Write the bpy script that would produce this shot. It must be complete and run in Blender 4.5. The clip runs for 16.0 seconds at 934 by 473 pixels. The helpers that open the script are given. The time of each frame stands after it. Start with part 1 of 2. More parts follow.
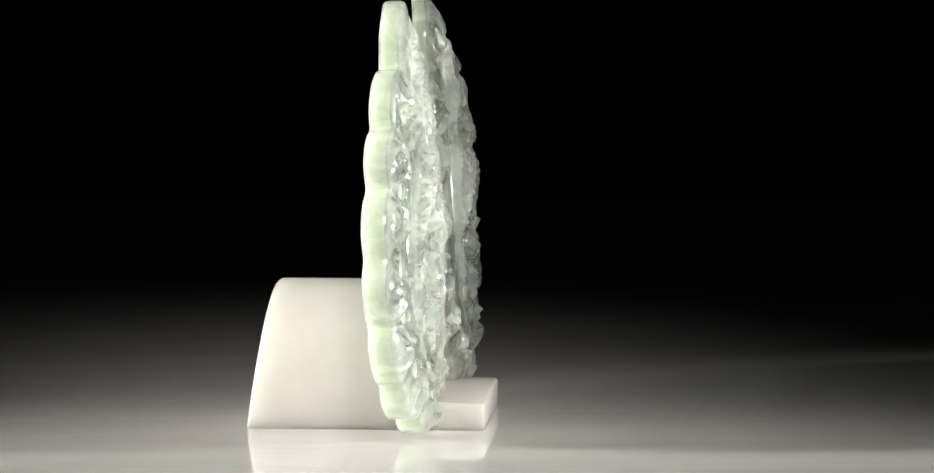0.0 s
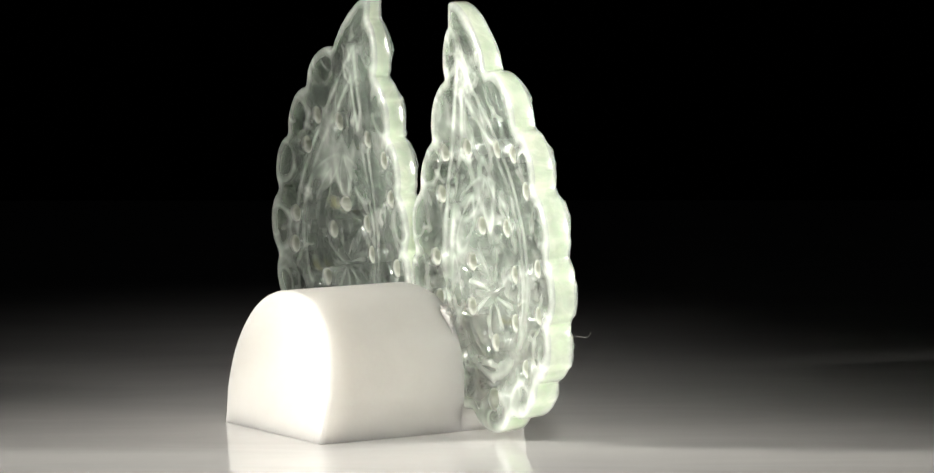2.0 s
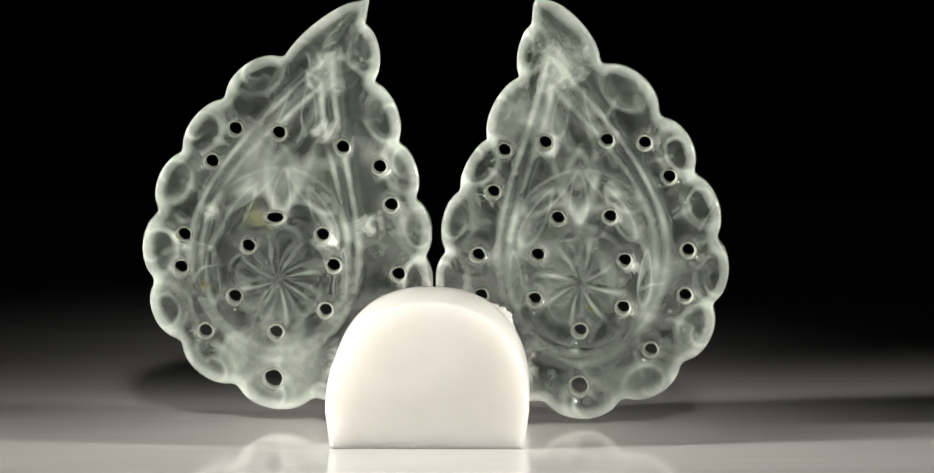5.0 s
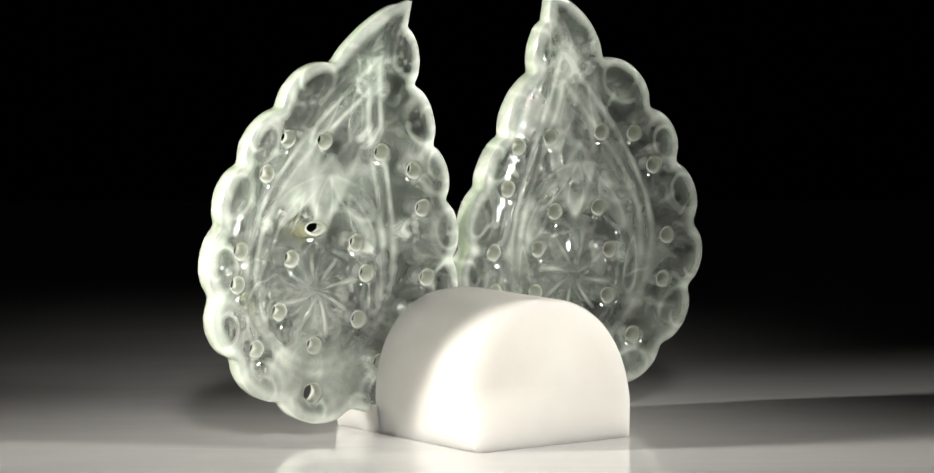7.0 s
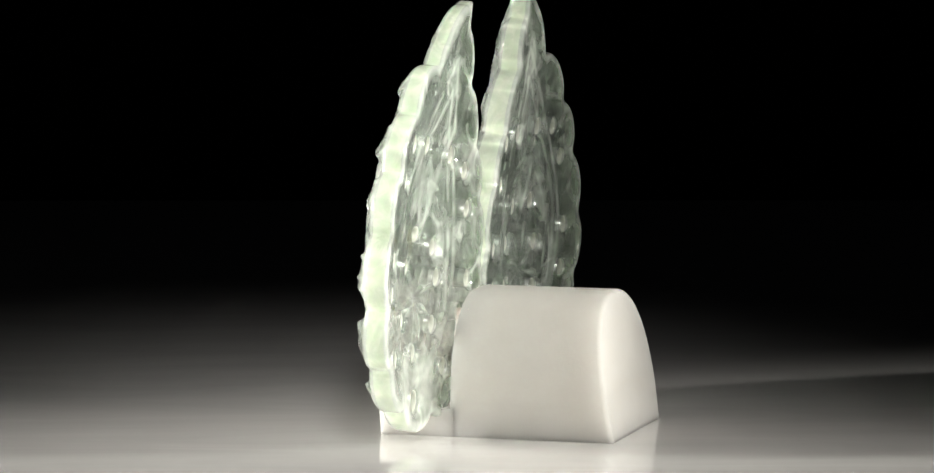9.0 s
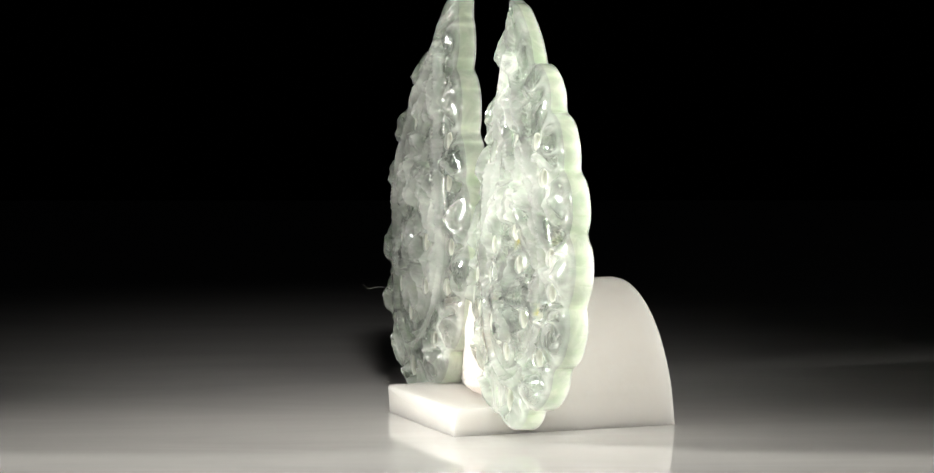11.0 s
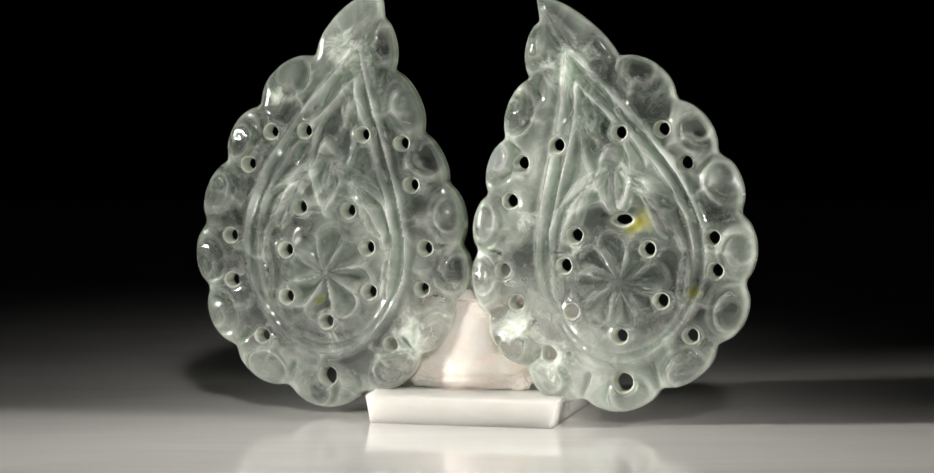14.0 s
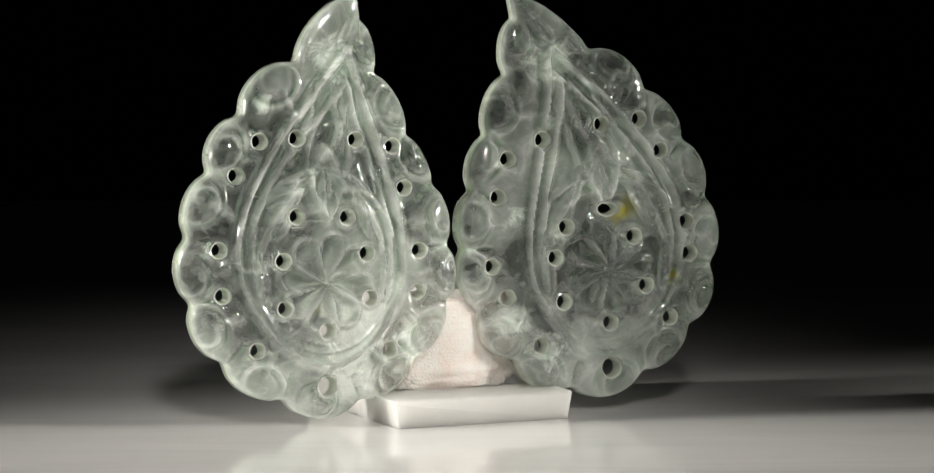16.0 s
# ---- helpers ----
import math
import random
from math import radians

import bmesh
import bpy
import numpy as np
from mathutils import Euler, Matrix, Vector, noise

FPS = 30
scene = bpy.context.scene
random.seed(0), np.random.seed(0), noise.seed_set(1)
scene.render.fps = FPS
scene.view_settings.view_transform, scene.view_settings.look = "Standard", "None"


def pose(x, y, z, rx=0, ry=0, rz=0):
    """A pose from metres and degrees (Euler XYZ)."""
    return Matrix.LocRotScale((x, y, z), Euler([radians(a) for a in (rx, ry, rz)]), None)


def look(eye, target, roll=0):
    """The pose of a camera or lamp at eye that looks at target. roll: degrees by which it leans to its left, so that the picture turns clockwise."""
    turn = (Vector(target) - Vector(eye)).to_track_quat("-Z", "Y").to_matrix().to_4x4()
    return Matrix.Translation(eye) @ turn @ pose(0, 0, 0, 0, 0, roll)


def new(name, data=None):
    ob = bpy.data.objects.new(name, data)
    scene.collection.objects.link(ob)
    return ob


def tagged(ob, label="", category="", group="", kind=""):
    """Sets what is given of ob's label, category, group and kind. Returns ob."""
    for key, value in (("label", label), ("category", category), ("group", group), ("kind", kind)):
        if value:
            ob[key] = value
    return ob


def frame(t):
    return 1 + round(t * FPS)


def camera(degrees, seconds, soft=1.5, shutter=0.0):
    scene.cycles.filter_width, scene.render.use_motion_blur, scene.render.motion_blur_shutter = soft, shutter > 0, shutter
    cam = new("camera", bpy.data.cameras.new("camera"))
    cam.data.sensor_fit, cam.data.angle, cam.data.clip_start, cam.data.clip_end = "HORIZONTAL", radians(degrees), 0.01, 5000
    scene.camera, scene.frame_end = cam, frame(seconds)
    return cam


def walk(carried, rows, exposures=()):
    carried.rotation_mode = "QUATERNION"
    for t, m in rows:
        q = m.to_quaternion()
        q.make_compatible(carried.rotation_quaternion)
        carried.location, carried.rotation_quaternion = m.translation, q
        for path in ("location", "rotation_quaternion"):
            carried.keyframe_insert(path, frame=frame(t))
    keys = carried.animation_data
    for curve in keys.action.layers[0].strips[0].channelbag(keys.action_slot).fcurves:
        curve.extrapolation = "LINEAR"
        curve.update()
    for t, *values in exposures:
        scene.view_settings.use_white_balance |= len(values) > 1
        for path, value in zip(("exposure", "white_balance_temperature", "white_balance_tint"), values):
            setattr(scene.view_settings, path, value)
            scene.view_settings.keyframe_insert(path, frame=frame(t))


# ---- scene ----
MM = 0.001
TURN_AT_START, TURN_RATE = -274.63, 18.6658      # degrees, degrees per second


def turned(t):
    """The turn of the display about its axis at t seconds, in degrees."""
    return TURN_AT_START + TURN_RATE * t


# ---- camera: it stands still before the turning display ----
EYE = pose(0.0, -0.64, 0.092, 90 - 5.833, 0, -0.2074)
cam = camera(11.922, 16.0, soft=1.35)
walk(cam, [(0.0, EYE), (16.0, EYE)])

# ---- light: a dark studio, small gridded softboxes ----
world = bpy.data.worlds.new("studio")
world.use_nodes = True
world.node_tree.nodes["Background"].inputs["Color"].default_value = (0.5, 0.52, 0.55, 1)
world.node_tree.nodes["Background"].inputs["Strength"].default_value = 0.004
scene.world = world


def softbox(name, eye, target, size, watts, spread, colour=(1, 1, 1)):
    lamp = bpy.data.lights.new(name, "AREA")
    lamp.shape, lamp.size, lamp.size_y = "RECTANGLE", size[0], size[1]
    lamp.energy, lamp.spread, lamp.color = watts, radians(spread), colour
    ob = new(name, lamp)
    ob.matrix_world = look(eye, target)
    return ob


softbox("softbox_west", (-0.335, -0.072, 0.12), (-0.02, -0.033, 0.045), (0.032, 0.11), 0.073, 25, (1.0, 0.965, 0.89))
softbox("softbox_east", (0.335, -0.072, 0.12), (-0.06, -0.033, 0.040), (0.032, 0.11), 0.062, 25, (1.0, 0.965, 0.89))
softbox("softbox_front", (0.05, -0.54, 0.385), (-0.008, -0.033, 0.018), (0.08, 0.08), 0.0121, 11, (1.0, 0.97, 0.92))
scene.view_settings.exposure = 0.0


# ---- materials ----
def material(name):
    m = bpy.data.materials.new(name)
    m.use_nodes = True
    nt = m.node_tree
    for n in list(nt.nodes):
        nt.nodes.remove(n)
    out = nt.nodes.new("ShaderNodeOutputMaterial")
    return m, nt, out


def node(nt, kind, links=(), **values):
    n = nt.nodes.new(kind)
    for key, value in values.items():
        n.inputs[key.replace("_", " ")].default_value = value
    for key, socket in links:
        nt.links.new(socket, n.inputs[key])
    return n


def noise_of(nt, scale, detail=4.0, rough=0.55, distort=0.0):
    co = nt.nodes.new("ShaderNodeTexCoord")
    n = node(nt, "ShaderNodeTexNoise", [("Vector", co.outputs["Object"])], Scale=scale, Detail=detail, Roughness=rough, Distortion=distort)
    return n.outputs["Fac"]


def ramp(nt, fac, stops):
    n = nt.nodes.new("ShaderNodeValToRGB")
    n.color_ramp.elements[0].position, n.color_ramp.elements[0].color = stops[0][0], (*stops[0][1], 1)
    n.color_ramp.elements[1].position, n.color_ramp.elements[1].color = stops[-1][0], (*stops[-1][1], 1)
    for p, c in stops[1:-1]:
        e = n.color_ramp.elements.new(p)
        e.color = (*c, 1)
    nt.links.new(fac, n.inputs["Fac"])
    return n.outputs["Color"]


def bump(nt, height, strength, distance):
    return node(nt, "ShaderNodeBump", [("Height", height)], Strength=strength, Distance=distance).outputs["Normal"]


def spot(nt, place, r, wobble):
    """A soft patch of radius r round a place, with an edge broken by a noise: 1 inside, 0 outside."""
    co = nt.nodes.new("ShaderNodeTexCoord")
    far = node(nt, "ShaderNodeVectorMath", [(0, co.outputs["Object"])])
    far.operation = "DISTANCE"
    far.inputs[1].default_value = place
    wob = node(nt, "ShaderNodeMath", [(0, wobble)])
    wob.operation = "MULTIPLY_ADD"
    wob.inputs[1].default_value = -2.2 * r
    nt.links.new(far.outputs["Value"], wob.inputs[2])
    near = node(nt, "ShaderNodeMapRange", [("Value", wob.outputs[0])])
    near.inputs["From Min"].default_value, near.inputs["From Max"].default_value = -0.6 * r, 0.1 * r
    near.inputs["To Min"].default_value, near.inputs["To Max"].default_value = 1.0, 0.0
    return near.outputs["Result"]


def summed(nt, a, b, times=1.0):
    n = node(nt, "ShaderNodeMath", [(0, b), (2, a)])
    n.operation = "MULTIPLY_ADD"
    n.inputs[1].default_value = times
    return n.outputs[0]


def jade(name, milk, gloss, stains=(), clouds_and_glow=(), thin=(0.79, 0.89, 0.80), deep=(0.89, 0.94, 0.865)):
    """Pale green translucent nephrite: clear stone clouded with milky stone; stains are ochre specks, the other spots
    are white patches, some painted in for lit putty behind the stone; each is (x, y, z, radius) in metres."""
    m, nt, out = material(name)
    cloud = noise_of(nt, 75, 2, 0.5, 0.5)
    fine = noise_of(nt, 700, 3, 0.5)
    vein = noise_of(nt, 230, 6, 0.7, 1.5)
    relief = bump(nt, fine, 0.03, 0.0002)
    glass = node(nt, "ShaderNodeBsdfPrincipled", [("Normal", relief)], Base_Color=(0.915, 0.95, 0.935, 1), IOR=1.61, Transmission_Weight=1.0, Coat_Weight=1.0, Coat_IOR=1.65, Coat_Roughness=gloss, Roughness=gloss + 0.02)
    sheer = node(nt, "ShaderNodeBsdfTransparent", Color=(0.905, 0.945, 0.93, 1))
    shine = node(nt, "ShaderNodeBsdfGlossy", [("Normal", relief)], Color=(1, 1, 1, 1), Roughness=gloss)
    sheen = node(nt, "ShaderNodeFresnel", [("Normal", relief)], IOR=1.61)
    polished = node(nt, "ShaderNodeMixShader", [(0, sheen.outputs[0]), (1, sheer.outputs[0]), (2, shine.outputs[0])])
    clear = node(nt, "ShaderNodeMixShader", [(1, glass.outputs[0]), (2, polished.outputs[0])], Fac=0.42)
    tint = ramp(nt, vein, [(0.35, thin), (0.7, deep)])
    for x, y, z, r in stains:
        mix = nt.nodes.new("ShaderNodeMix")
        mix.data_type = "RGBA"
        nt.links.new(spot(nt, (x, y, z), r, vein), mix.inputs["Factor"])
        nt.links.new(tint, mix.inputs[6])
        mix.inputs[7].default_value = (0.42, 0.40, 0.08, 1)
        tint = mix.outputs[2]
    body = node(nt, "ShaderNodeBsdfPrincipled", [("Base Color", tint), ("Normal", relief)], Subsurface_Weight=1.0, Subsurface_Scale=0.0022, Coat_Weight=1.0, Coat_IOR=1.65, Coat_Roughness=gloss, Roughness=gloss + 0.01, IOR=1.6)
    body.inputs["Subsurface Radius"].default_value = (0.97, 1.0, 0.97)
    share = node(nt, "ShaderNodeMapRange", [("Value", cloud)])
    share.inputs["From Min"].default_value, share.inputs["From Max"].default_value = 0.43, 0.68
    share.inputs["To Min"].default_value, share.inputs["To Max"].default_value = milk[0], milk[1]
    # milk per mesh point, with light on ridges and rim painted in
    point_milk = nt.nodes.new("ShaderNodeAttribute")
    point_milk.attribute_name = "milk_and_glow"
    total = summed(nt, share.outputs["Result"], point_milk.outputs["Fac"])
    fibre = ramp(nt, vein, [(0.48, (0, 0, 0)), (0.66, (1, 1, 1))])
    total = summed(nt, total, fibre, 0.11)
    grain = ramp(nt, noise_of(nt, 1400, 2, 0.5), [(0.60, (0, 0, 0)), (0.72, (1, 1, 1))])
    total = summed(nt, total, grain, 0.04)
    for x, y, z, r in clouds_and_glow:
        total = summed(nt, total, spot(nt, (x, y, z), r, vein), 0.60)
    for x, y, z, r in stains:
        total = summed(nt, total, spot(nt, (x, y, z), r, vein), 0.45)
    # healed cracks
    crack = ramp(nt, noise_of(nt, 38, 3, 0.45, 1.2), [(0.478, (0, 0, 0)), (0.495, (1, 1, 1)), (0.512, (0, 0, 0))])
    gate = ramp(nt, noise_of(nt, 130, 2, 0.5), [(0.5, (0, 0, 0)), (0.68, (1, 1, 1))])
    both = node(nt, "ShaderNodeMath", [(0, crack), (1, gate)])
    both.operation = "MULTIPLY"
    total = summed(nt, total, both.outputs[0], 0.26)
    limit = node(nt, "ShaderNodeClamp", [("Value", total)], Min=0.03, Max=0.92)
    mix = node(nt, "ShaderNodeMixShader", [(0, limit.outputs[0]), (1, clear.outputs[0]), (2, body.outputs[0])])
    nt.links.new(mix.outputs[0], out.inputs["Surface"])
    return m


def plain(name, lo, hi, scale, rough, bumpy=0.0, subsurface=0.0, radius=0.002, coat=0.0, size=0.0002):
    m, nt, out = material(name)
    n = noise_of(nt, scale, 5, 0.6)
    f = noise_of(nt, scale * 12, 3, 0.6)
    col = ramp(nt, n, [(0.3, lo), (0.7, hi)])
    b = node(nt, "ShaderNodeBsdfPrincipled", [("Base Color", col)], Roughness=rough, Subsurface_Weight=subsurface, Subsurface_Scale=radius, Subsurface_Radius=(1.0, 0.98, 0.95), Coat_Weight=coat)
    if bumpy:
        nt.links.new(bump(nt, f, bumpy, size), b.inputs["Normal"])
    nt.links.new(b.outputs[0], out.inputs["Surface"])
    return m


def tabletop():
    """Glossy white acrylic; faint streaks of caustic light are put into its colour and roughness."""
    m, nt, out = material("white_acrylic")
    co = nt.nodes.new("ShaderNodeTexCoord")
    drawn = node(nt, "ShaderNodeMapping", [("Vector", co.outputs["Object"])])
    drawn.inputs["Scale"].default_value = (16, 60, 1)
    drawn.inputs["Rotation"].default_value = (0, 0, 0.06)
    streak = node(nt, "ShaderNodeTexNoise", [("Vector", drawn.outputs[0])], Scale=1.0, Detail=5.0, Roughness=0.6, Distortion=0.8).outputs["Fac"]
    col = ramp(nt, streak, [(0.3, (0.72, 0.71, 0.70)), (0.65, (0.83, 0.82, 0.805))])
    rough = node(nt, "ShaderNodeMapRange", [("Value", streak)])
    rough.inputs["From Min"].default_value, rough.inputs["From Max"].default_value = 0.35, 0.7
    rough.inputs["To Min"].default_value, rough.inputs["To Max"].default_value = 0.11, 0.035
    b = node(nt, "ShaderNodeBsdfPrincipled", [("Base Color", col), ("Roughness", rough.outputs["Result"])])
    nt.links.new(b.outputs[0], out.inputs["Surface"])
    return m


GLOSS_WHITE = tabletop()
BLACK_CLOTH = plain("black_velvet", (0.002, 0.002, 0.002), (0.004, 0.004, 0.004), 300, 0.95, 0.3)
STAND_WHITE = plain("white_resin", (0.60, 0.585, 0.55), (0.64, 0.625, 0.59), 120, 0.62, 0.06, 1.0, 0.011)
def milky(name, colour, through_share):
    """A ground surface in pale stone that lets light through."""
    m, nt, out = material(name)
    tint = ramp(nt, noise_of(nt, 900, 4, 0.6), [(0.3, tuple(0.92 * c for c in colour)), (0.7, colour)])
    face = node(nt, "ShaderNodeBsdfPrincipled", [("Base Color", tint)], Roughness=0.5)
    pass_on = node(nt, "ShaderNodeBsdfTranslucent", [("Color", tint)])
    mix = node(nt, "ShaderNodeMixShader", [(1, face.outputs[0]), (2, pass_on.outputs[0])], Fac=through_share)
    nt.links.new(mix.outputs[0], out.inputs["Surface"])
    return m


BORE_WALL = milky("frosted_bore", (0.95, 0.97, 0.91), 0.6)
PUTTY = plain("pink_putty", (0.89, 0.76, 0.69), (0.93, 0.915, 0.88), 260, 0.8, 0.6, 0.5, 0.004, 0.0, 0.0004)


def mesh_object(name, bm, mat, parent=None):
    me = bpy.data.meshes.new(name)
    bm.normal_update()
    bm.to_mesh(me)
    bm.free()
    me.materials.append(mat)
    ob = new(name, me)
    ob.parent = parent
    return ob


# ---- the setting ----
def slab(name, x0, x1, y0, y1, z0, z1, mat):
    bm = bmesh.new()
    bmesh.ops.create_cube(bm, size=1.0, matrix=Matrix.Translation(((x0 + x1) / 2, (y0 + y1) / 2, (z0 + z1) / 2)) @ Matrix.Diagonal((x1 - x0, y1 - y0, z1 - z0, 1)))
    bmesh.ops.bevel(bm, geom=bm.edges[:], offset=min(0.003, (z1 - z0) * 0.2), segments=2, affect="EDGES")
    return mesh_object(name, bm, mat)


tagged(slab("floor", -0.55, 0.55, -0.50, 0.34, -0.008, 0.0, GLOSS_WHITE), "glossy white acrylic tabletop that mirrors the display", "tabletop", kind="structure")


def backdrop():
    """A black cloth that hangs behind the table and sweeps on under it."""
    bm = bmesh.new()
    rows = []
    for i in range(60):
        s = i / 59
        y = 0.62 + 0.012 * math.sin(s * 9)
        rows.append([bm.verts.new((x, y + 0.015 * math.sin(14 * x + 2 * s) * (0.4 + s), -0.4 + 1.6 * s)) for x in np.linspace(-1.2, 1.2, 80)])
    for a, b in zip(rows, rows[1:]):
        for i in range(79):
            bm.faces.new((a[i], a[i + 1], b[i + 1], b[i])).smooth = True
    ob = mesh_object("backdrop", bm, BLACK_CLOTH)
    ob.modifiers.new("thickness", "SOLIDIFY").thickness = 0.002
    return tagged(ob, "black velvet cloth hanging behind the table", "backdrop", kind="structure")


backdrop()


# ---- the carved stones ----
def bezier(a, b, c, d, n=24):
    t = np.linspace(0, 1, n)[:, None]
    a, b, c, d = (np.array(p, float) for p in (a, b, c, d))
    return (1 - t) ** 3 * a + 3 * (1 - t) ** 2 * t * b + 3 * (1 - t) * t ** 2 * c + t ** 3 * d


def to_line(p, line, closed=False):
    """The distance of each point to a polyline, and the nearest place on it."""
    best = np.full(len(p), 1e9)
    foot = np.zeros_like(p)
    ends = np.vstack([line, line[:1]]) if closed else line
    for a, b in zip(ends, ends[1:]):
        ab = b - a
        t = np.clip(((p - a) @ ab) / max(ab @ ab, 1e-12), 0, 1)
        q = a + t[:, None] * ab
        d = np.hypot(*(p - q).T)
        m = d < best
        best[m], foot[m] = d[m], q[m]
    return best, foot


def inside(p, line):
    hit = np.zeros(len(p), bool)
    for a, b in zip(line, np.roll(line, -1, 0)):
        if a[1] == b[1]:
            continue
        cross = (a[1] > p[:, 1]) != (b[1] > p[:, 1])
        hit ^= cross & (p[:, 0] < (b[0] - a[0]) * (p[:, 1] - a[1]) / (b[1] - a[1]) + a[0])
    return hit


def scalloped(lobes, power):
    """The rim of a stone: round lobes between notches; each lobe is its end notch and its swell."""
    line = []
    for (x0, y0, _), (x1, y1, swell) in zip(lobes, lobes[1:] + lobes[:1]):
        chord = np.array((x1 - x0, y1 - y0))
        out = np.array((chord[1], -chord[0])) / max(np.hypot(*chord), 1e-9)
        s = np.linspace(0, 1, 22)[:-1]
        line.append(np.array((x0, y0)) + s[:, None] * chord + (abs(swell) * (4 * s * (1 - s)) ** power)[:, None] * out)
    line = np.vstack(line)
    for _ in range(2):
        line = 0.25 * np.roll(line, 1, 0) + 0.5 * line + 0.25 * np.roll(line, -1, 0)
    return line


def bump_on(d, w):
    return np.exp(-(d / w) ** 2)


def crest(d, w):
    """A ridge with a fairly keen top."""
    return 0.55 * np.exp(-(d / w) ** 2) + 0.6 * np.exp(-np.abs(d) / (0.5 * w))


def carving(p, lobes, design, deep):
    """The height of the carved front over the flat stone in mm, and the milk painted along its ridges for the light
    they catch.
    """
    h, field = np.zeros(len(p)), np.zeros(len(p))
    q = design(p)
    # the double border that runs as a drop round the flower
    for grow, amp, w in ((1.0, 0.62, 0.42), (0.86, 0.50, 0.38)):
        apex, west, foot, east = (np.array(a) * grow for a in ((4.3, 33.0), (-12.6, 4.0), (0, -11.6), (11.9, 3.0)))
        ring = np.vstack([bezier(apex, apex + (-6, -7), west + (-0.2, 11), west), bezier(west, west + (0.2, -6.5), foot + (-6.6, 0), foot),
                          bezier(foot, foot + (6.6, 0), east + (0, -6.5), east), bezier(east, east + (0, 9), apex + (2, -10), apex)])
        d, _ = to_line(q, ring)
        # its ridges stand out towards the apex and sink to a shallow channel round the foot
        rise = np.clip(0.30 + (q[:, 1] - 2.0) / 16, 0.30, 1.0)
        h += rise * (amp * crest(d, w) - 0.3 * amp * bump_on(d - 1.1, 0.5))
        field += 0.7 * amp * (0.35 + 0.65 * rise) * bump_on(d, w + 0.35 * (1 - rise))
        if grow == 1.0:
            within = inside(q, ring)
    # the bed inside the border is sunk
    h -= 0.25 * within
    # a rosette of eight hollowed petals
    r, a = np.hypot(*q.T), np.arctan2(q[:, 1], q[:, 0])
    petal = np.abs(np.cos(4 * a + 0.12 * r))
    reach = 7.0 * (0.72 + 0.28 * petal ** 0.5)
    swell = np.clip(r / reach, 0, 1)
    h += np.where(r < reach, (0.5 * bump_on(petal, 0.30) - 0.75 * petal ** 1.3) * np.sin(np.pi * swell) ** 0.7, 0) + 0.32 * bump_on(r - reach, 0.45)
    h += 0.4 * bump_on(r, 0.7)
    field += np.where(r < 7.0, (0.42 * bump_on(petal, 0.3) + 0.12 * petal - 0.06) * np.clip(np.sin(np.pi * np.clip(r / 7.0, 0, 1)), 0, 1), 0) - 0.03 * within - 0.07 * ~within
    # leaves, bud and tendrils over the rosette
    for cx, cy, angle, long, wide in ((-4.6, 13.6, 35, 4.6, 1.7), (4.4, 13.2, 140, 4.6, 1.6), (-5.6, 10.2, 62, 4.2, 1.2), (6.2, 9.4, 118, 4.4, 1.3), (0.2, 12.6, 90, 3.6, 1.2),
                                      (-2.2, 24.6, 68, 3.8, 1.0), (2.6, 24.8, 100, 3.8, 1.0), (-9.3, 1.0, 95, 4.0, 0.9), (9.2, 0.6, 85, 4.0, 0.9), (5.0, 36.0, 62, 3.6, 1.2), (7.5, 34.5, 96, 3.4, 1.1)):
        c, s = math.cos(radians(angle)), math.sin(radians(angle))
        du, dv = (q - (cx, cy)) @ np.array((c, s)), (q - (cx, cy)) @ np.array((-s, c))
        leaf = 1 - (du / long) ** 2 - (dv / (wide * np.clip(1 - 0.35 * du / long, 0.2, 2))) ** 2
        field += 0.05 * np.clip(leaf, 0, 1) ** 0.5 + 0.20 * bump_on(leaf, 0.26)
        h += 0.55 * np.clip(leaf, 0, 1) ** 0.5 - np.where(leaf > 0, 0.35 * bump_on(dv, 0.22) + 0.05 * np.cos(9 * dv + 4 * du), 0)
    h += 0.5 * np.sqrt(np.clip(1 - (np.hypot(q[:, 0], q[:, 1] - 18.4) / 1.5) ** 2, 0, 1))
    for stem in (bezier((0.5, 9), (-5, 17), (-2, 22), (2.5, 27)), bezier((0, 9), (5, 17), (5, 22), (4, 29)),
                 bezier((-10.4, 9.5), (-9, 12.5), (-6.5, 13.2), (-4, 13)), bezier((-9.5, 5), (-8, 9), (-6, 11.5), (-4.5, 14.5)),
                 bezier((3, 13.5), (6, 13.5), (9, 11), (10, 6.5)), bezier((2.5, 11.5), (6, 11), (8.2, 8), (8.7, 4.5)),
                 bezier((0, 19), (-3, 16), (-2, 12), (-0.5, 10)), bezier((0.3, 19), (2.8, 16), (2.6, 12), (0.8, 10)),
                 bezier((2.5, 29), (-1, 25), (-3.5, 22), (-5, 17)), bezier((4.5, 28), (3.2, 24), (2.4, 21), (1.5, 19.5))):
        far = to_line(q, stem)[0]
        h, field = h + 0.38 * crest(far, 0.42), field + 0.20 * bump_on(far, 0.62)
    # a curl in every lobe of the rim, and grooves between them
    middle = np.array((0.0, 2.0))
    for k, ((x0, y0, _), (x1, y1, swell)) in enumerate(zip(lobes, lobes[1:])):
        a, b = np.array((x0, y0)), np.array((x1, y1))
        chord = b - a
        long = np.hypot(*chord)
        out = np.array((chord[1], -chord[0])) / long
        if long > 12.5 or long < 4 or y0 + y1 > 67:
            continue
        eye = (a + b) / 2 + out * (abs(swell) * 0.22) + chord * 0.08 * (-1) ** k
        rnd = random.Random(k * 7 + design.hand)
        way = chord / long
        away = np.stack([(p - eye) @ way / 1.2, (p - eye) @ out], 1)
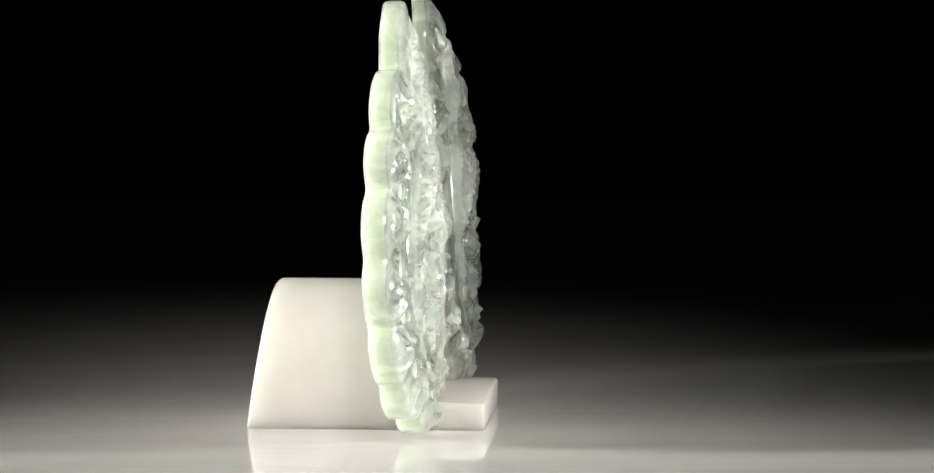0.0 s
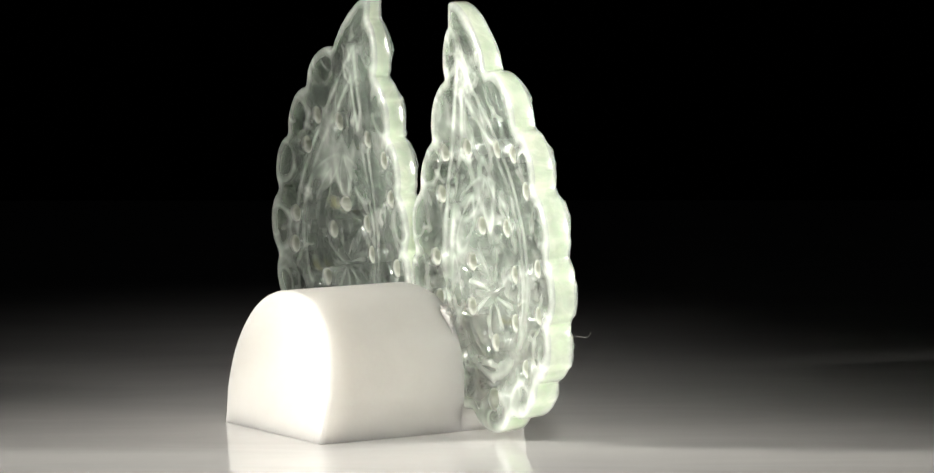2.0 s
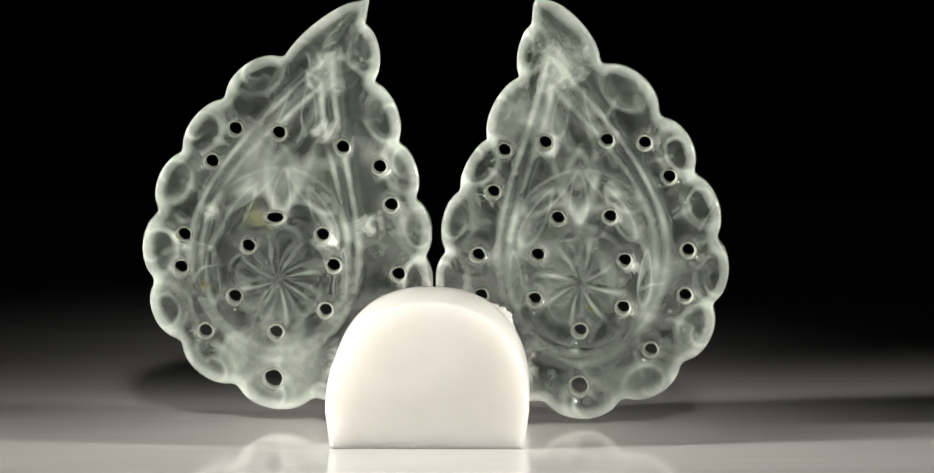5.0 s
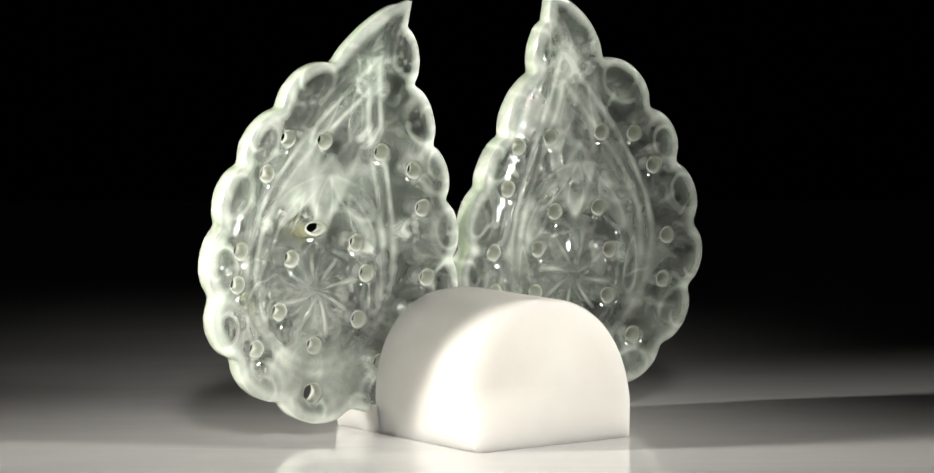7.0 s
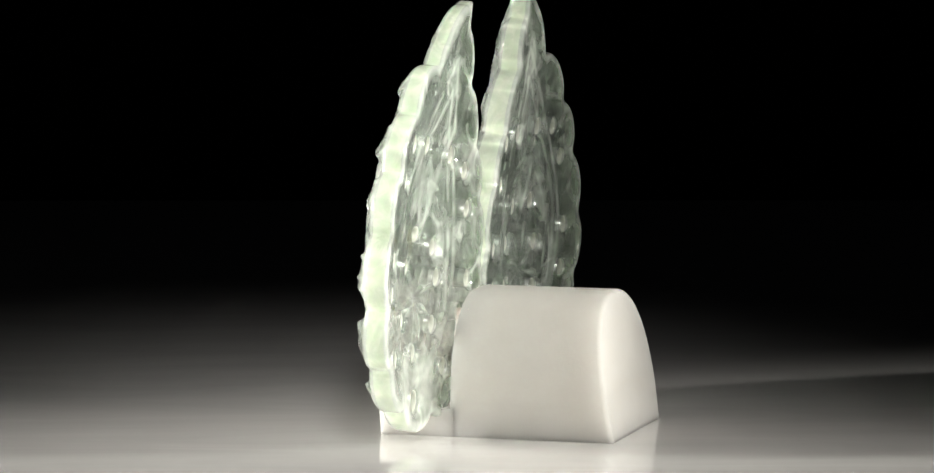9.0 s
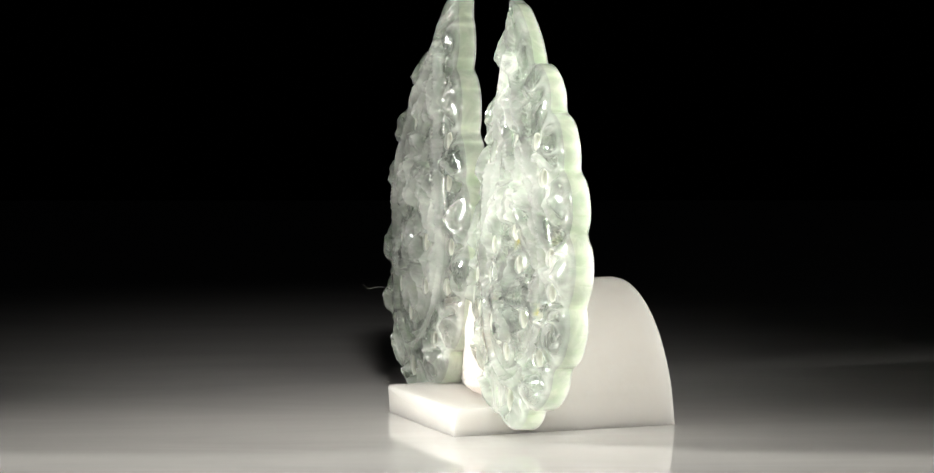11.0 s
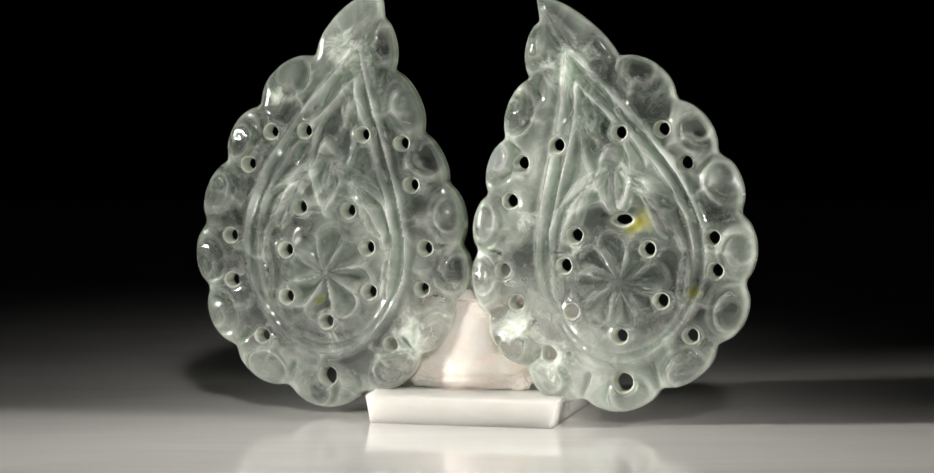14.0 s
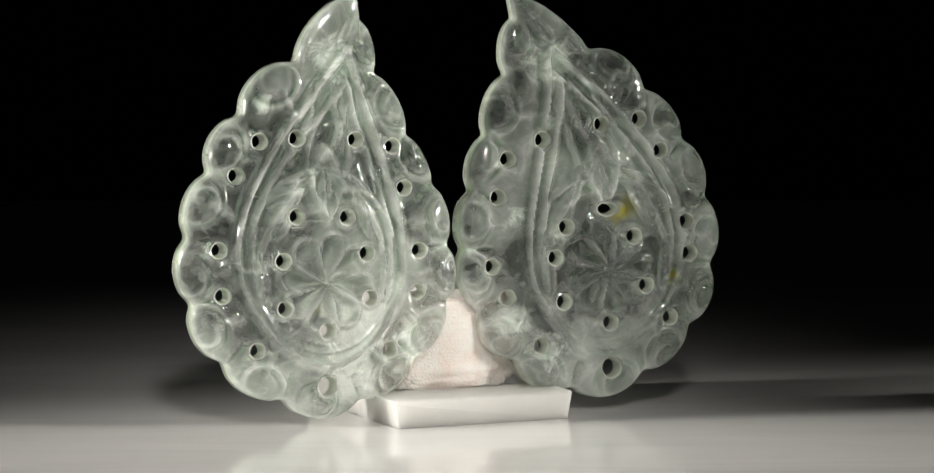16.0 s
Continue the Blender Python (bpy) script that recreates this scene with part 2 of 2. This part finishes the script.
        d = np.hypot(*away.T)
        turn = ((np.arctan2(away[:, 1], away[:, 0]) + rnd.uniform(0, 6.28)) * design.hand) % (2 * math.pi)
        coil = d - (0.7 + rnd.uniform(0.33, 0.48) * turn)
        curl = crest(coil, 0.36) * np.sin(turn / 2) ** 0.6 * (d < 3.4)
        h += rnd.uniform(0.44, 0.66) * curl + rnd.uniform(0.1, 0.3) * bump_on(d, 0.7)
        h += 0.25 * np.sqrt(np.clip(1 - (d / 3.4) ** 2, 0, 1)) - 0.35 * bump_on(d - 2.6, 0.45) * deep
        field += rnd.uniform(0.26, 0.44) * curl - 0.08 * bump_on(d, 2.0) + 0.22 * bump_on(d - 3.1, 0.55)
        inward = middle - b
        cut = np.vstack([b, b + inward / np.hypot(*inward) * 3.0])
        h -= 0.6 * bump_on(to_line(p, cut)[0], 0.38)
        fan = np.vstack([eye - out * 1.5, (a + b) / 2 - out * 4.2])
        h += 0.25 * bump_on(to_line(p, fan)[0], 0.5)
        field += 0.15 * bump_on(to_line(p, fan)[0], 0.5)
    return h, field


def drilled_hole(x, y, r, stretch, near, far, to, parent):
    """The frosted wall of one drilled hole, a tube through the stone; lengths in mm."""
    bm = bmesh.new()
    rings = []
    n = 20
    for rr, d in ((r - 0.02, near - 0.12), (r - 0.14, near - 0.14), (r - 0.28, near - 0.5), (r - 0.40, far + 0.5), (r - 0.16, far + 0.14), (r - 0.02, far + 0.12)):
        ring = []
        for i in range(n):
            a = 2 * math.pi * i / n
            k = rr * (1 + 0.02 * math.sin(3 * a + x) + 0.015 * math.sin(5 * a + y))
            ring.append(bm.verts.new((to @ Vector((x + k * stretch * math.cos(a), -d, y + k * math.sin(a)))) * MM))
        rings.append(ring)
    for a, b in zip(rings, rings[1:] + rings[:1]):
        for i in range(n):
            bm.faces.new((a[i], a[(i + 1) % n], b[(i + 1) % n], b[i])).smooth = True
    bmesh.ops.recalc_face_normals(bm, faces=bm.faces[:])
    return mesh_object("drilled_hole", bm, BORE_WALL, parent)


def carved_stone(name, lobes, holes, centre, lean, veer, design, mats, hollow, worn=(), step=0.18, power=0.62):
    """A thin scalloped stone, flat behind and carved in front, with drilled holes. Lengths in mm; holes are (x, y, radius, stretch)."""
    rim = scalloped(lobes, power)
    lo, hi = rim.min(0) - 2 * step, rim.max(0) + 2 * step
    nx, ny = (int(v) + 1 for v in (hi - lo) / step)
    gx, gy = np.meshgrid(lo[0] + step * np.arange(nx), lo[1] + step * np.arange(ny))
    p = np.stack([gx.ravel(), gy.ravel()], 1)

    def field(p):
        """Signed depth inside the stone, and the nearest edge point."""
        d, foot = to_line(p, rim, True)
        d = np.where(inside(p, rim), d, -d)
        return d, foot

    depth, foot = field(p)
    near = np.abs(depth) < 0.62 * step
    p[near] = foot[near]
    depth[near] = 0
    solid = depth > -1e-9
    bore = np.full(len(p), 1e9)
    for x, y, r, stretch in holes:
        v = p - (x, y)
        d = np.hypot(v[:, 0] / stretch, v[:, 1]) + 1e-9
        # drilled edges are a little uneven
        a = np.arctan2(v[:, 1], v[:, 0])
        rr = r * (1 + 0.02 * np.sin(3 * a + x) + 0.015 * np.sin(5 * a + y))
        e = d - rr
        m = (np.abs(e) < 0.62 * step) & (depth > 0)
        p[m] = np.array((x, y)) + v[m] * (rr / d)[m, None]
        e[m] = 0
        solid &= e > -1e-9
        bore = np.minimum(bore, e)
    index = np.arange(nx * ny).reshape(ny, nx)
    corners = np.stack([index[:-1, :-1], index[:-1, 1:], index[1:, 1:], index[1:, :-1]], -1).reshape(-1, 4)
    quads = corners[solid[corners].all(1)]
    side = np.concatenate([quads[:, [i, (i + 1) % 4]] for i in range(4)])
    key = side[:, 0] * len(p) + side[:, 1]
    lone = side[~np.isin(key, side[:, 1] * len(p) + side[:, 0])]
    for i in np.unique(lone):
        if depth[i] == 0 or bore[i] == 0:
            continue
        if depth[i] < bore[i]:
            p[i], depth[i] = foot[i], 0
        else:
            x, y, r, stretch = min(holes, key=lambda o: abs(math.hypot((p[i, 0] - o[0]) / o[3], p[i, 1] - o[1]) - o[2]))
            v = p[i] - (x, y)
            a = math.atan2(v[1], v[0])
            rr = r * (1 + 0.02 * math.sin(3 * a + x) + 0.015 * math.sin(5 * a + y))
            p[i], bore[i] = np.array((x, y)) + v * rr / math.hypot(v[0] / stretch, v[1]), 0
    used = np.unique(quads)
    remap = np.full(len(p), -1)
    remap[used] = np.arange(len(used))
    quads, p, depth, bore = remap[quads], p[used], np.maximum(depth[used], 0), bore[used]
    n = len(p)
    ease = np.clip(depth / 1.5, 0, 1)
    wild = np.array([noise.noise((x * 0.22 + centre[0], y * 0.22, 3.1)) for x, y in p])
    fine = np.array([noise.noise((x * 0.8 + centre[0], y * 0.8, 7.7)) for x, y in p])
    cut, ridge = carving(p, lobes, design, 1.0)
    # worn cutting: no sharp peaks, and ridges that fade and swell
    cut = np.where(cut > 0, 0.7 * np.tanh(1.25 * cut / 0.7), 1.2 * cut) * (1 + 0.3 * wild)
    ridge = ridge * np.clip(0.85 + 1.1 * wild + 0.35 * fine, 0.3, 1.5)
    marks = np.array([noise.noise((x * 1.5, y * 1.5 + centre[0], 1.3)) for x, y in p])
    # the stone is a shallow shell: its front swells and its back is hollowed to follow
    dome = 3.0 * np.exp(-((p[:, 0] / 15) ** 2 + ((p[:, 1] - 4) / 26) ** 2))
    high = np.clip((p[:, 1] - 12) / 26, 0, 1)
    front = 2.1 - (0.35 + 0.45 * high) * np.exp(-(depth / 4.0) ** 2) + 0.9 * dome + 0.15 * wild + 0.04 * fine + 0.025 * marks
    front += 2.1 * cut * np.clip(depth / 2.8, 0, 1) * np.clip(bore / 0.6, 0.0, 1)
    for x, y, r, deep in worn:
        front -= deep * np.exp(-((p[:, 0] - x) ** 2 + (p[:, 1] - y) ** 2) / r ** 2)
    front -= 0.9 * (1 - np.sqrt(1 - (1 - ease) ** 2)) + 0.35 * np.exp(-np.maximum(bore, 0) / 0.4)
    back = -hollow - 0.15 + 0.5 * np.clip((p[:, 1] - 27) / 12, 0, 1) + 0.95 * dome + 0.45 * (1 - np.sqrt(1 - (1 - np.clip(depth / 0.7, 0, 1)) ** 2)) + 0.10 * wild + 0.03 * fine + 0.5 * np.exp(-np.maximum(bore, 0) / 0.45)
    # ridges get more milk, as deep stone and for edge light they catch; the pale rim band paints refracted side light
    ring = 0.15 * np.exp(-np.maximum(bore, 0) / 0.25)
    milk_glow = np.concatenate([0.155 + 0.56 * ridge + 0.6 * ring + 0.16 * np.exp(-(depth / 0.5) ** 2), 0.05 + 1.05 * ridge + ring + 0.52 / (1 + np.exp((depth - 1.3 - 0.5 * wild) / 0.24))])
    to = Matrix.Translation(Vector(centre)) @ Euler((0, 0, radians(veer))).to_matrix().to_4x4() @ Euler((radians(-lean), 0, 0)).to_matrix().to_4x4()
    r = np.array(to)
    local = np.vstack([np.stack([p[:, 0], -front, p[:, 1]], 1), np.stack([p[:, 0], -back, p[:, 1]], 1)])
    verts = (local @ r[:3, :3].T + r[:3, 3]) * MM
    # walls where a quad's edge has no neighbour
    edge = np.concatenate([quads[:, [i, (i + 1) % 4]] for i in range(4)])
    have = set(map(tuple, edge.tolist()))
    open_edges = [(a, b) for a, b in have if (b, a) not in have]
    faces = [tuple(q) for q in quads.tolist()] + [tuple(n + i for i in reversed(q)) for q in quads.tolist()]
    slot = [0] * len(faces)
    for a, b in open_edges:
        faces.append((b, a, a + n, b + n))
        slot.append(2 if bore[a] < 0.05 and depth[a] > 0.05 else 1)
    me = bpy.data.meshes.new(name)
    me.from_pydata(verts.tolist(), [], faces)
    for m in mats:
        me.materials.append(m)
    me.polygons.foreach_set("material_index", slot)
    me.polygons.foreach_set("use_smooth", [True] * len(faces))
    me.update()
    me.attributes.new("milk_and_glow", "FLOAT", "POINT").data.foreach_set("value", np.clip(milk_glow, -0.1, 0.85))
    me.set_sharp_from_angle(angle=radians(50))
    ob = new(name, me)
    for x, y, r, stretch in holes:
        by = np.abs(np.hypot((p[:, 0] - x) / stretch, p[:, 1] - y) - r) < 0.12
        drilled_hole(x, y, r, stretch, front[by].mean() - 0.05, back[by].mean() + 0.05, to, ob)
    return ob


def western(p):
    return p


def eastern(p):
    return np.stack([-(p[:, 0] + 3.3 * (np.clip(p[:, 1], 0, 60) / 30) ** 2), p[:, 1]], 1)


western.hand, eastern.hand = 1, -1

WEST_LOBES = [(6.2, 40.8, 0.0), (-2.7, 31.2, 2.4), (-11.0, 23.9, 3.0), (-15.8, 15.9, 2.5), (-19.1, 6.8, 2.3), (-18.5, -2.5, 2.4), (-14.3, -10.8, 2.4), (-6.0, -16.0, 2.5),
              (5.2, -16.5, 3.3), (13.5, -11.2, 2.5), (18.6, -3.4, 2.1), (18.8, 4.7, 1.9), (16.8, 13.4, 1.8), (12.9, 20.7, 1.3), (8.3, 29.6, 1.8), (6.8, 37.2, 1.2), (6.5, 40.2, 0.0)]
EAST_LOBES = [(-13.6, 40.8, 0.0), (-12.9, 37.0, 0.0), (-13.9, 28.8, 1.6), (-17.3, 20.1, 1.9), (-19.7, 12.1, 1.8), (-21.1, 3.8, 1.9), (-19.4, -5.3, 2.1), (-13.5, -12.3, 2.4), (-5.3, -16.4, 2.9),
              (5.9, -14.6, 3.1), (13.5, -8.4, 2.4), (17.1, 0.3, 2.6), (16.4, 10.2, 2.4), (13.0, 18.6, 2.2), (7.0, 26.1, 2.1), (-1.4, 32.0, 2.6), (-12.0, 40.3, 1.4)]
WEST_HOLES = [(-9.2, 20.4), (-3.8, 20.7), (5.0, 20.3), (10.8, 19.2), (-12.7, 15.6), (12.4, 13.2), (-4.2, 9.6), (3.3, 9.3), (-6.3, 3.3), (6.2, 4.0), (-15.4, 5.1), (-15.0, -1.4),
              (14.6, 4.1), (14.2, -1.8), (-6.1, -3.5), (6.6, -2.4), (0.1, -6.9), (-10.1, -9.4), (9.7, -10.0)]
EAST_HOLES = [(-0.4, 21.4), (5.8, 22.0), (-9.6, 19.4), (-14.9, 16.7), (9.2, 17.3), (-16.5, 11.2), (-6.5, 6.6), (4.2, 4.9), (13.3, 6.7), (13.8, 2.0), (-8.1, 2.2), (-6.9, -4.3),
              (6.2, -2.4), (0.3, -7.6), (10.4, -7.3), (-17.5, 1.2), (-15.3, -3.4), (-10.3, -10.6)]
# milk and green put into the rim walls for light scattered edge-on
JADE_RIM = jade("jade_rim_wall", (0.14, 0.32), 0.14, thin=(0.75, 0.87, 0.70), deep=(0.86, 0.92, 0.79))
JADE_BORE = jade("jade_drilled", (-0.05, 0.10), 0.30, thin=(0.85, 0.92, 0.83), deep=(0.93, 0.95, 0.91))
# the last two pale patches stand in for lit putty seen through the stone
JADE_WEST = jade("jade_west", (-0.06, 0.26), 0.02, [(-0.0205, 0.0025, 0.0168, 0.0010)],
                 [(-0.0165, 0.006, 0.0520, 0.0035), (-0.0140, 0.006, 0.0400, 0.0018), (-0.0070, 0.003, 0.0225, 0.0016), (-0.0265, 0.005, 0.0230, 0.0014), (-0.0276, 0.004, 0.0465, 0.0015), (-0.0186, 0.003, 0.0110, 0.0018), (-0.0320, 0.005, 0.0205, 0.0012), (-0.0060, 0.003, 0.0118, 0.0034), (-0.0105, 0.003, 0.0080, 0.0026)])
# here too the last two patches put the putty's brightness into the stone
JADE_EAST = jade("jade_east", (-0.06, 0.26), 0.02, [(0.0285, 0.0008, 0.0295, 0.0021), (0.0265, 0.0008, 0.0283, 0.0015), (0.0355, 0.0003, 0.0196, 0.0015), (0.0185, 0.0008, 0.0290, 0.0007)],
                 [(0.0172, 0.004, 0.0510, 0.0036), (0.0176, 0.004, 0.0425, 0.0018), (0.0110, 0.003, 0.0290, 0.0022), (0.0345, 0.002, 0.0300, 0.0018), (0.0180, 0.002, 0.0260, 0.0020), (0.0098, 0.001, 0.0140, 0.0026), (0.0150, 0.001, 0.0092, 0.0028)])

stone_west = carved_stone("carved_jade_plaque", WEST_LOBES, [(x, y, 1.27, 1.0) for x, y in WEST_HOLES] + [(0.2, -14.9, 1.65, 0.92)],
                          (-18.60, 5.10, 20.41), 2.9, -4.5, western, (JADE_WEST, JADE_RIM, JADE_BORE), 2.4)
tagged(stone_west, "pale green translucent jade leaf plaque, scalloped rim, drilled holes", "carving", "pair of jade plaques")
stone_east = carved_stone("carved_jade_plaque", EAST_LOBES, [(x, y, 1.30, 1.0) for x, y in EAST_HOLES] + [(0.7, -14.3, 1.65, 1.0), (0.3, 9.0, 1.1, 1.65)],
                          (24.89, 3.1, 20.44), 2.8, -1.8, eastern, (JADE_EAST, JADE_RIM, JADE_BORE), 1.9, worn=[(0.3, 9.0, 2.6, 1.2)])
tagged(stone_east, "pale green jade leaf plaque, ochre stains, one worn slot", "carving", "pair of jade plaques")


# ---- the stand ----
def arched(name, sections, parent):
    """A bar along y with a round top cut off at a height, on straight flanks; sections are (y, cap, tuck) in mm."""
    bm = bmesh.new()
    rings = []
    n = 64
    for y, cap, tuck in sections:
        ring = []
        for i in range(n + 1):
            a = math.pi * i / n
            c, s = math.cos(a), math.sin(a)
            x = 2.7 - (14.1 - tuck) * math.copysign(abs(c) ** 0.86, c)
            z = 5.0 + (20.0 - tuck - 5.0) * s ** 0.9
            ring.append((x, min(z, cap)))
        ring = [(2.7 - 13.4 + tuck, 0.0)] + ring + [(2.7 + 13.4 - tuck, 0.0)]
        slope = 3.1 if y > 20 else 0.0
        rings.append([bm.verts.new((x * MM, (y + slope * (1 - z / 20.0)) * MM, z * MM)) for x, z in ring])
    for a, b in zip(rings, rings[1:]):
        for i in range(len(a)):
            j = (i + 1) % len(a)
            bm.faces.new((a[i], a[j], b[j], b[i])).smooth = True
    bm.faces.new(rings[0])
    bm.faces.new(list(reversed(rings[-1])))
    bmesh.ops.recalc_face_normals(bm, faces=bm.faces[:])
    ob = mesh_object(name, bm, STAND_WHITE, parent)
    ob.data.set_sharp_from_angle(angle=radians(40))
    return ob


def display_stand():
    """A white block, round on top, with a low step before it; its back leans in a little."""
    base = new("display_stand")
    arched("rounded_block", ((4.9, 19.8, 0.06), (5.4, 20.0, 0), (24.6, 20.0, 0), (25.0, 19.9, 0.1), (25.3, 19.6, 0.45)), base)
    arched("front_step", ((-5.6, 3.5, 0.25), (-5.5, 3.75, 0.1), (-5.2, 3.95, 0), (5.3, 4.05, 0.02)), base)
    return tagged(base, "white resin block stand with rounded top and low front step", "stand")


stand = display_stand()


def putty():
    """A squashed lump that fills the gap between the stones and the block."""
    bm = bmesh.new()
    bmesh.ops.create_icosphere(bm, subdivisions=6, radius=1.0)
    for v in bm.verts:
        n = v.co.normalized()
        k = 1 + 0.10 * noise.noise(n * 2.3) + 0.05 * noise.noise(n * 7) + 0.03 * noise.noise(n * 19)
        box = Vector([math.copysign(abs(c) ** 0.5, c) for c in n])
        # it swells forward between the stones and spreads thin behind them
        bulge = 2.0 * math.exp(-((11.0 * box.x + 0.2) / 4.2) ** 2) * max(-box.y, 0) * (1 + 0.5 * noise.noise(n * 4.0))
        v.co = Vector((2.2 + 11.0 * box.x * k, 5.2 + 1.4 * box.y * k - bulge, 11.0 + 7.2 * box.z * k)) * MM
    for f in bm.faces:
        f.smooth = True
    return tagged(mesh_object("adhesive_putty", bm, PUTTY), "off-white adhesive putty with pink stains pressed between stones and block", "putty")


lump = putty()


def lint_fibre(label, root, bends):
    """A hair-thin curled fibre of lint that clings to its root, a place in mm; bends are steps in mm."""
    line = [Vector(root)]
    for b in bends:
        line.append(line[-1] + Vector(b))
    bm = bmesh.new()
    rings = []
    for i, c in enumerate(line):
        way = (line[min(i + 1, len(line) - 1)] - line[max(i - 1, 0)]).normalized()
        side = way.orthogonal().normalized()
        up = way.cross(side)
        r = 0.022 * (1 - 0.5 * i / len(line))
        rings.append([bm.verts.new((c + r * (math.cos(a) * side + math.sin(a) * up)) * MM) for a in np.linspace(0, 2 * math.pi, 6)[:-1]])
    for a, b in zip(rings, rings[1:]):
        for i in range(5):
            bm.faces.new((a[i], a[(i + 1) % 5], b[(i + 1) % 5], b[i])).smooth = True
    bm.faces.new(rings[0])
    bm.faces.new(rings[-1])
    bmesh.ops.recalc_face_normals(bm, faces=bm.faces[:])
    return tagged(mesh_object("lint_fibre", bm, LINT), label, "lint", "stray lint")


LINT = plain("pale_lint", (0.45, 0.44, 0.42), (0.6, 0.59, 0.56), 900, 0.8)
fibres = [lint_fibre("pale curled lint fibre clinging to a jade plaque", (-33.6, 1.6, 15.6), [(-0.1, -0.6, 0.15), (-0.2, -0.6, -0.1), (0, -0.6, -0.15), (0.1, -0.5, 0.05), (0.1, -0.4, 0.3), (0, -0.2, 0.35)]),
          lint_fibre("pale short lint fibre on the white stand's step", (-10.6, -5.6, 4.4), [(-0.1, -0.5, 0.25), (0, -0.4, 0.1), (0.1, -0.3, -0.2), (0.1, 0.1, -0.3)])]


# ---- what moves: the display turns on its axis ----
def motions():
    rows = [(t, pose(0, 0, 0, 0, 0, turned(t))) for t in np.arange(0.0, 16.01, 0.5)]
    for thing in (stand, lump, stone_west, stone_east, *fibres):
        walk(thing, rows)


motions()
